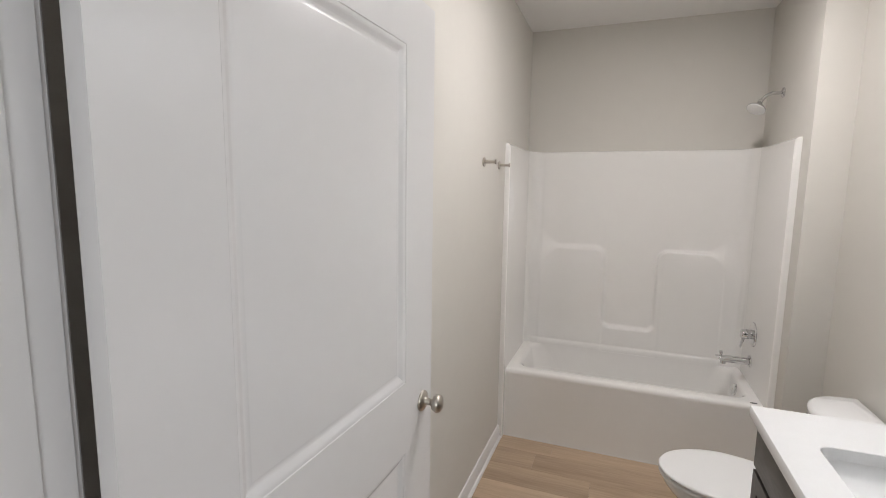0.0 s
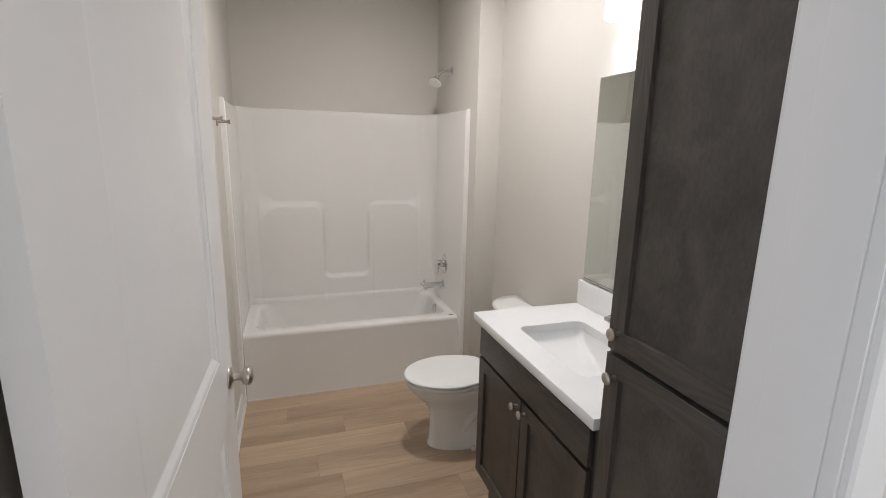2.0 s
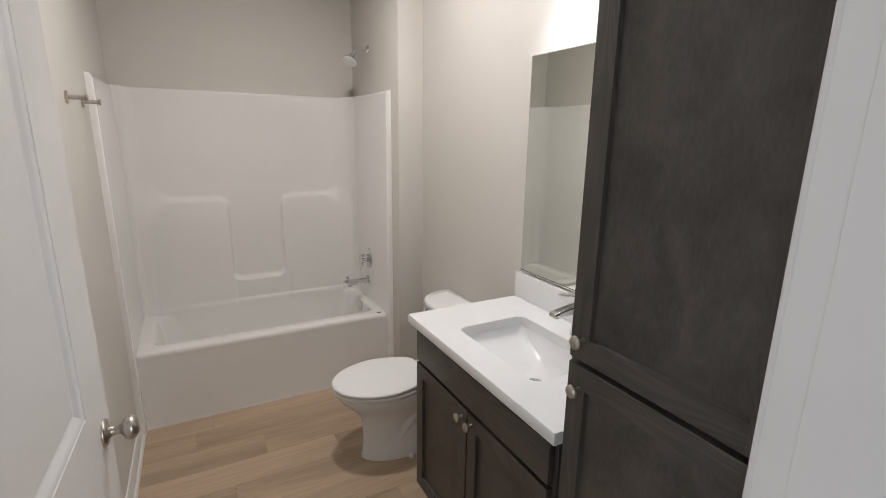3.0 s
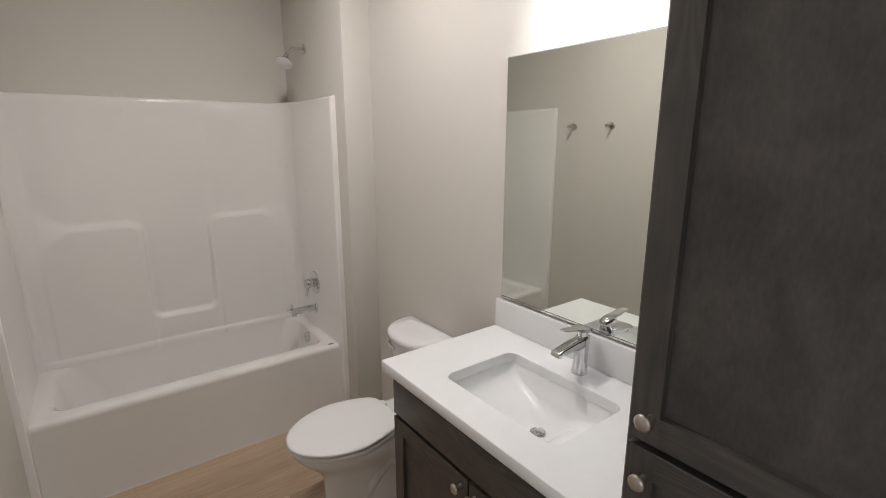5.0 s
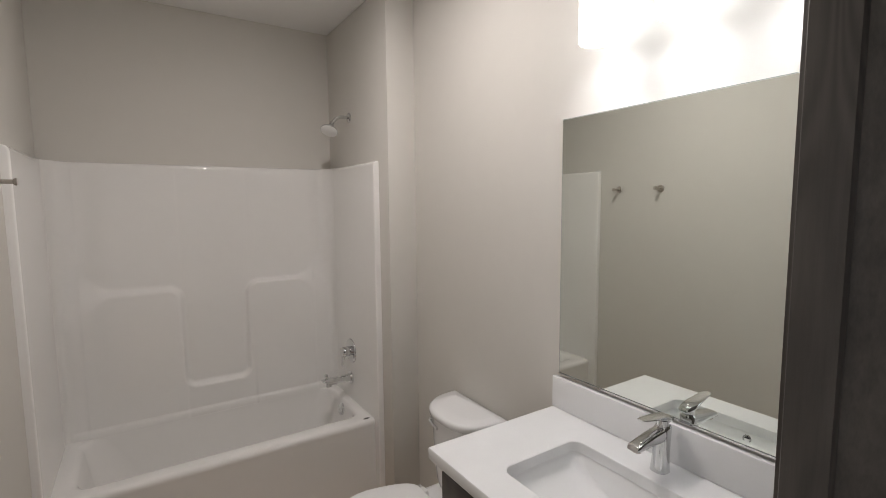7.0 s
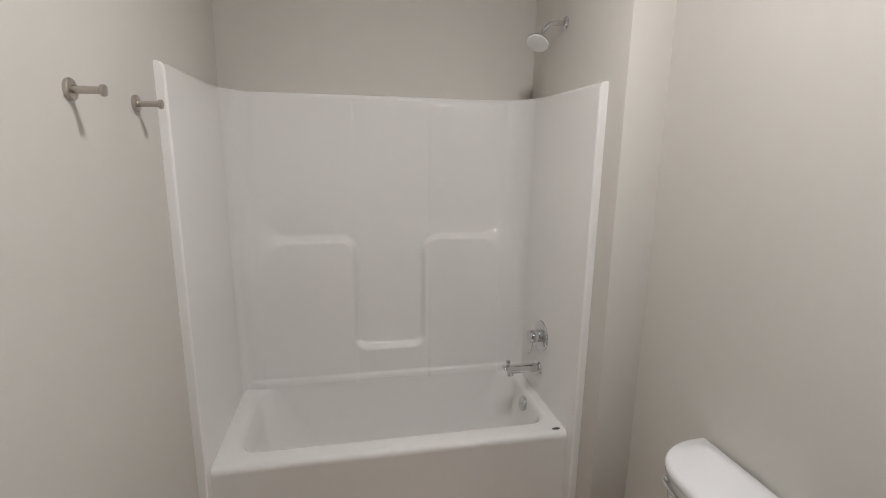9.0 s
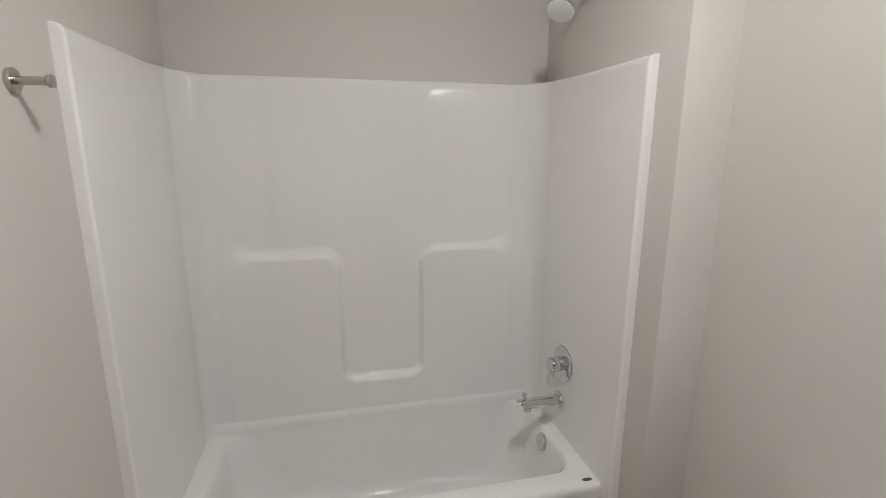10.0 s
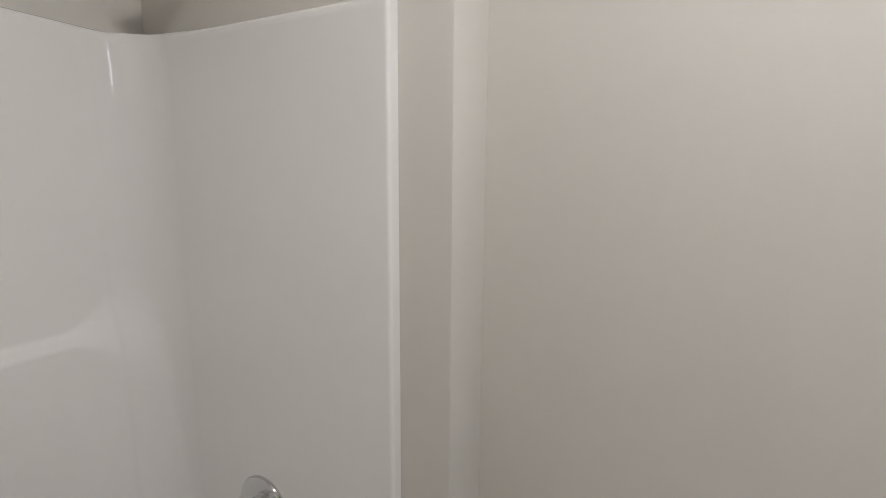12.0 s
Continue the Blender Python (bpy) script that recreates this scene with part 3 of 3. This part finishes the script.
supply = thing("water_supply_valve", (RIGHT, 2.50, 0.17), "chrome stop valve with braided hose below the tank", "valve")
part("flange", lathe(bmesh.new(), [(0.022, 0.0), (0.022, 0.003), (0.010, 0.008)], aim((RIGHT, 2.50, 0.17), (-1, 0, 0)), 20), CHROME, supply)
part("body", tube(bmesh.new(), [(RIGHT - 0.004, 2.50, 0.17), (RIGHT - 0.05, 2.50, 0.17)], 0.009, 12), CHROME, supply)
part("handle", lathe(bmesh.new(), [(0.016, 0.0), (0.018, 0.006), (0.016, 0.012), (0.001, 0.013)], aim((RIGHT - 0.05, 2.50, 0.17), (-1, 0, 0)), 16), CHROME, supply)
part("hose", tube(bmesh.new(), [(RIGHT - 0.035, 2.50, 0.175), (RIGHT - 0.035, 2.50, 0.24), (RIGHT - 0.05, 2.48, 0.31), (RIGHT - 0.09, 2.43, 0.36), (RIGHT - 0.10, 2.39, 0.40)], 0.006, 10), NICKEL, supply)


# ---- cabinets ----
RAIL, CHAMFER, DOOR_T = 0.053, 0.003, 0.019


def frame_bar(x, a, b, low, high, outer, along):
    """One stile or rail of a cabinet door facing -x, from a to b, between its outer edge and its chamfered inner edge; mitred chamfers at its ends."""
    w = RAIL if high > low else -RAIL
    bm = bmesh.new()
    inner = low + w
    loops = []
    for v, d, cut in ((low, DOOR_T, 0.0), (low, 0.0015, 0.0), (low + w * 0.03, 0.0, 0.0), (inner, 0.0, 0.0), (inner + w / RAIL * CHAMFER, 0.0085, 1.0), (inner + w / RAIL * CHAMFER, DOOR_T, 1.0)):
        ends = (a + outer + cut * CHAMFER, b - outer - cut * CHAMFER) if along == "y" else (a, b)
        loops.append([Vector((x + d, e, v) if along == "y" else (x + d, v, e)) for e in ends])
    loops.append(loops[0])
    loft(bm, loops, False, False, closed=False)
    if along == "z":
        for k in (0, -1):
            bm.faces.new([bm.verts.new(loop[k]) for loop in loops[:-1]])
    bmesh.ops.remove_doubles(bm, verts=bm.verts, dist=0.00005)
    return bm


CAB_KNOB = [(0.007, 0.0), (0.0065, 0.003), (0.005, 0.010), (0.006, 0.015), (0.013, 0.019), (0.0155, 0.022), (0.0155, 0.026), (0.012, 0.029), (0.005, 0.0305), (0.001, 0.0307)]


def cabinet_knob(parent, x, y, z):
    return part("knob", lathe(bmesh.new(), CAB_KNOB, aim((x, y, z), (-1, 0, 0)), 24), NICKEL, parent, "round satin nickel knob", 50)


def shaker_door(parent, x, y0, y1, z0, z1, knob_y, knob_z):
    d = part("cabinet_door", boxes((x + 0.0095, x + 0.0165, y0 + RAIL + 0.001, y1 - RAIL - 0.001, z0 + RAIL + 0.001, z1 - RAIL - 0.001)), STAIN_PANEL, parent)
    for low, high in ((y0, y1), (y1, y0)):
        part("stile", frame_bar(x, z0, z1, low, high, 0.0, "z"), STAIN, d, smooth=20)
    for low, high in ((z0, z1), (z1, z0)):
        part("rail", frame_bar(x, y0, y1, low, high, RAIL, "y"), STAIN_SIDE, d, smooth=20)
    cabinet_knob(d, x, knob_y, knob_z)
    return d


tall = thing("linen_cabinet", (1.38, 0.68, 0), "tall dark-stained wooden linen cabinet with two shaker doors", "cabinet")
part("body", boxes((1.115, 1.652, 0.440, 0.905, 0.11, 2.14), bevel=0.0015), STAIN, tall)
part("toe_kick", boxes((1.18, 1.65, 0.442, 0.903, 0.0, 0.109)), STAIN_SIDE, tall)
shaker_door(tall, 1.0955, 0.456, 0.893, 1.159, 2.115, 0.855, 1.207)
shaker_door(tall, 1.0955, 0.456, 0.893, 0.13, 1.145, 0.855, 1.092)

vanity = thing("vanity_cabinet", (1.38, 1.35, 0), "dark-stained wooden vanity with shaker doors under a white worktop", "cabinet")
part("body", boxes((1.136, 1.652, 0.942, 0.960, 0.165, 0.893), (1.136, 1.652, 1.742, 1.760, 0.165, 0.893), (1.154, 1.652, 0.960, 1.742, 0.165, 0.183), (1.640, 1.652, 0.960, 1.742, 0.183, 0.893),
                   (1.136, 1.154, 0.960, 1.742, 0.165, 0.205), (1.136, 1.154, 0.960, 1.742, 0.735, 0.893), (1.136, 1.154, 1.32, 1.38, 0.205, 0.735)), STAIN, vanity)
part("toe_kick", boxes((1.19, 1.65, 0.95, 1.75, 0.0, 0.164)), STAIN_SIDE, vanity)
part("drawer_front", boxes((1.116, 1.1355, 0.955, 1.750, 0.760, 0.881), bevel=0.002), STAIN_SIDE, vanity)
shaker_door(vanity, 1.116, 1.357, 1.750, 0.185, 0.746, 1.384, 0.712)
shaker_door(vanity, 1.116, 0.955, 1.350, 0.185, 0.746, 1.323, 0.712)

# ---- worktop with undermount sink ----
top = thing("worktop", (1.37, 1.35, 0.895), "white quartz worktop with backsplash", "worktop")
X0, X1, Y0, Y1 = 1.105, 1.652, 0.930, 1.810
SX0, SX1, SY0, SY1 = 1.216, 1.512, 1.145, 1.596
bm = bmesh.new()
loft(bm, [rounded(SX0, SX1, SY0, SY1, 0.035, 0.895), rounded(X0 + 0.001, X1, Y0, Y1 - 0.001, 0.003, 0.895), rounded(X0, X1, Y0, Y1, 0.004, 0.897), rounded(X0, X1, Y0, Y1, 0.004, 0.927), rounded(X0 + 0.002, X1, Y0, Y1 - 0.002, 0.005, 0.930),
          rounded(SX0 - 0.002, SX1 + 0.002, SY0 - 0.002, SY1 + 0.002, 0.037, 0.930), rounded(SX0, SX1, SY0, SY1, 0.035, 0.928), rounded(SX0, SX1, SY0, SY1, 0.035, 0.895)], False, False)
part("slab", bm, QUARTZ, top, smooth=40)
part("backsplash", boxes((1.632, 1.652, Y0, Y1, 0.931, 1.044), bevel=0.002), QUARTZ, top)

sink = thing("sink", (1.365, 1.37, 0.77), "rectangular white undermount sink with sloping floor", "sink")
bm = bmesh.new()
rings = []
for i0, i1, j0, j1, r, z in ((-0.012, -0.012, -0.012, -0.012, 0.045, 0.8945), (-0.004, -0.004, -0.004, -0.004, 0.038, 0.8945), (0.0, 0.0, 0.0, 0.0, 0.036, 0.885), (0.006, 0.005, 0.012, 0.012, 0.038, 0.868), (0.03, 0.010, 0.035, 0.035, 0.04, 0.848),
                             (0.06, 0.016, 0.09, 0.09, 0.045, 0.828), (0.10, 0.024, 0.14, 0.14, 0.045, 0.806), (0.125, 0.05, 0.155, 0.185, 0.04, 0.789), (0.150, 0.075, 0.175, 0.205, 0.026, 0.783)):
    rings.append(rounded(SX0 + i0, SX1 - i1, SY0 + j0, SY1 - j1, r, z))
loft(bm, rings, False, True)
part("basin", bm, PORCELAIN, sink, smooth=60)
dm = Matrix.Translation((1.393, 1.352, 0.7835))
part("drain", lathe(bmesh.new(), [(0.026, 0.0), (0.026, 0.003), (0.022, 0.004), (0.019, 0.0025), (0.018, 0.006), (0.012, 0.008), (0.001, 0.0085)], dm), CHROME, sink, "chrome pop-up drain")
part("overflow_ring", lathe(bmesh.new(), [(0.014, 0.0), (0.014, 0.003), (0.0095, 0.004), (0.009, 0.0015), (0.001, 0.0015)], aim((1.2175, 1.352, 0.874), (1, 0, 0.25)), 20), CHROME, sink, "chrome overflow ring")
# near-black disc paints the shade inside the ring; no hole is cut
part("overflow_hole_shade", lathe(bmesh.new(), [(0.0085, 0.0), (0.0085, 0.0022), (0.001, 0.0022)], aim((1.2175, 1.352, 0.874), (1, 0, 0.25)), 16), DARK, sink)

# ---- faucet ----
FX, FY, FZ = 1.576, 1.352, 0.930
faucet = thing("faucet", (FX, FY, FZ), "polished chrome single-lever basin faucet", "tap")


def oval(cx, cy, cz, a, b, tilt=0.0, n=24, power=2.6):
    """A soft-cornered oval in plan, tipped about the y axis."""
    out = []
    for k in range(n):
        t = 2 * math.pi * k / n
        x = a * math.copysign(abs(math.cos(t)) ** (2 / power), math.cos(t))
        y = b * math.copysign(abs(math.sin(t)) ** (2 / power), math.sin(t))
        out.append(Vector((cx + x * math.cos(tilt), cy + y, cz + x * math.sin(tilt))))
    return out


part("column", loft(bmesh.new(), [oval(FX, FY, FZ, 0.0245, 0.0245), oval(FX, FY, FZ + 0.004, 0.0238, 0.0238), oval(FX + 0.001, FY, FZ + 0.03, 0.0212, 0.0215), oval(FX + 0.004, FY, FZ + 0.085, 0.0212, 0.021), oval(FX + 0.007, FY, FZ + 0.122, 0.0225, 0.021, 0.16), oval(FX + 0.007, FY, FZ + 0.127, 0.019, 0.018, 0.16)]), CHROME, faucet, smooth=50)


def flat_bar(stations, tilt, squash=0.7):
    """A bar with soft edges: stations of centre, half-width and half-height."""
    loops = []
    for c, w, h in stations:
        loop = []
        for k in range(20):
            t = 2 * math.pi * k / 20
            u = w * math.copysign(abs(math.cos(t)) ** squash, math.cos(t))
            v = h * math.copysign(abs(math.sin(t)) ** squash, math.sin(t))
            loop.append(Vector(c) + Vector((tilt * v, u, v)))
        loops.append(loop)
    return loft(bmesh.new(), loops)


part("spout", flat_bar([((FX + 0.006, FY, FZ + 0.106), 0.019, 0.019), ((FX - 0.020, FY, FZ + 0.105), 0.0195, 0.019), ((FX - 0.055, FY, FZ + 0.104), 0.0195, 0.0155), ((FX - 0.095, FY, FZ + 0.101), 0.019, 0.0115), ((FX - 0.120, FY, FZ + 0.098), 0.0185, 0.0085), ((FX - 0.125, FY, FZ + 0.097), 0.016, 0.006)], 0.15, 0.55), CHROME, faucet, smooth=50)
part("aerator", lathe(bmesh.new(), [(0.011, 0.0), (0.011, 0.009), (0.009, 0.010), (0.001, 0.010)], aim((FX - 0.106, FY, FZ + 0.092), (-0.15, 0, -1)), 18), NICKEL, faucet)
part("cartridge", lathe(bmesh.new(), [(0.0165, 0.0), (0.0165, 0.020)], Matrix.Translation((FX + 0.008, FY, FZ + 0.122)), 24), CHROME, faucet)
part("lever", flat_bar([((FX + 0.036, FY, FZ + 0.140), 0.008, 0.004), ((FX + 0.031, FY, FZ + 0.142), 0.017, 0.010), ((FX + 0.010, FY, FZ + 0.147), 0.021, 0.012), ((FX - 0.012, FY, FZ + 0.154), 0.0205, 0.008), ((FX - 0.045, FY, FZ + 0.160), 0.018, 0.0045), ((FX - 0.080, FY, FZ + 0.165), 0.015, 0.003), ((FX - 0.096, FY, FZ + 0.167), 0.010, 0.0022)], 0.0, 0.85), CHROME, faucet, smooth=60)

# ---- mirror ----
mirror = thing("wall_mirror", (1.65, 1.345, 1.06), "frameless wall mirror above the backsplash", "mirror")
part("mirror_glass", boxes((1.6465, 1.6535, 0.903, 1.792, 1.059, 1.947)), MIRROR_EDGE, mirror)
bm = bmesh.new()
box(bm, 1.6455, 1.6467, 0.9055, 1.7895, 1.0612, 1.9445)
part("silvered_face", bm, MIRROR, mirror)
part("channel", boxes((1.6425, 1.6535, 0.903, 1.792, 1.0545, 1.0590)), CHROME, mirror, "thin metal mirror channel")

# ---- vanity light ----
light = thing("vanity_light", (RIGHT, 1.317, 2.36), "three-shade vanity light with glowing opal glass", "lamp")
part("back_plate", boxes((1.628, RIGHT, 1.257, 1.411, 2.325, 2.435), bevel=0.004), NICKEL, light)
part("bar", boxes((1.565, 1.59, 1.02, 1.65, 2.368, 2.393), bevel=0.004), NICKEL, light)
part("stem", boxes((1.585, 1.632, 1.322, 1.346, 2.37, 2.391)), NICKEL, light)
SX = 1.552
for y in (1.091, 1.3345, 1.578):
    part("socket_arm", tube(bmesh.new(), [(1.578, y, 2.369), (1.57, y, 2.355), (SX, y, 2.342), (SX, y, 2.297)], [0.008, 0.008, 0.010, 0.012], 12), NICKEL, light)
    shade = part("glass_shade", lathe(bmesh.new(), [(0.047, 2.129), (0.0470, 2.1245), (0.0485, 2.1235), (0.0505, 2.126), (0.0515, 2.134), (0.0515, 2.270), (0.049, 2.280), (0.040, 2.288), (0.022, 2.292), (0.001, 2.292), (0.001, 2.289), (0.039, 2.285), (0.046, 2.278), (0.0482, 2.268), (0.0482, 2.134), (0.047, 2.129)], Matrix.Translation((SX, y, 0)), 36, False), GLASS_SHADE, light, "glowing white opal glass shade, open below", 50)
    part("bulb", lathe(bmesh.new(), [(0.029 * math.sin(radians(a)) + 0.0004, 2.176 - 0.029 * math.cos(radians(a))) for a in range(0, 150, 15)] + [(0.013, 2.215), (0.013, 2.288)], Matrix.Translation((SX, y, 0)), 20), BULB, shade, "lit white bulb")
    part("cap", lathe(bmesh.new(), [(0.022, 2.291), (0.024, 2.296), (0.022, 2.306), (0.012, 2.310)], Matrix.Translation((SX, y, 0)), 20), NICKEL, shade)

# ---- ceiling light ----
ceiling_light = thing("ceiling_light", (LX, LY, CEIL), "round white surface-mounted ceiling light, switched on", "lamp")
can = aim((LX, LY, CEIL), (0, 0, -1))
part("trim_ring", lathe(bmesh.new(), [(0.095, 0.0), (0.095, 0.008), (0.090, 0.012), (0.076, 0.013), (0.001, 0.013)], can, 40), TRIM, ceiling_light)
part("diffuser", lathe(bmesh.new(), [(0.072, 0.0125), (0.072, 0.015)] + [(0.072 * math.cos(radians(a)) + 0.0004, 0.015 + 0.002 * math.sin(radians(a))) for a in range(10, 91, 10)], can, 36), GLASS_DISC, ceiling_light, "glowing domed diffuser")

# ---- floor planks ----
PLANK_W, PLANK_L = 0.178, 1.22
rng = random.Random(4)
starts = {2.76: 0.272, 2.582: 0.602, 2.404: 0.95, 2.226: 0.431}
y = 3.0 + 0.027
while y > -1.5:
    y1, y0 = y, y - PLANK_W
    mid = (y0 + y1) / 2
    left, right = (LEFT + 0.002, RIGHT - 0.002) if y0 > HALL_SIDE - 0.05 else (-1.19, 2.59)
    joint = next((x for k, x in starts.items() if abs(k - mid) < 0.06), rng.uniform(0.1, 1.2))
    x = joint - PLANK_L * math.ceil((joint - left) / PLANK_L)
    while x < right:
        a, b = max(x, left) + 0.0003, min(x + PLANK_L, right) - 0.0003
        if b - a > 0.03:
            bm = bmesh.new()
            w, l = (PLANK_W - 0.0006) / 2, (b - a) / 2
            loft(bm, [[Vector((sx * l, sy * w, 0)) for sx, sy in ((-1, -1), (1, -1), (1, 1), (-1, 1))] if z == 0 else [Vector((sx * (l - 0.0006 * (z == 2)), sy * (w - 0.0006 * (z == 2)), 0.0045 if z == 1 else 0.0055)) for sx, sy in ((-1, -1), (1, -1), (1, 1), (-1, 1))] for z in (0, 1, 2)])
            ob = mesh_object("plank", bm, OAK)
            ob.matrix_basis = pose((a + b) / 2, mid, -0.0055)
            ob.parent = floor
        x += PLANK_L
    y -= PLANK_W
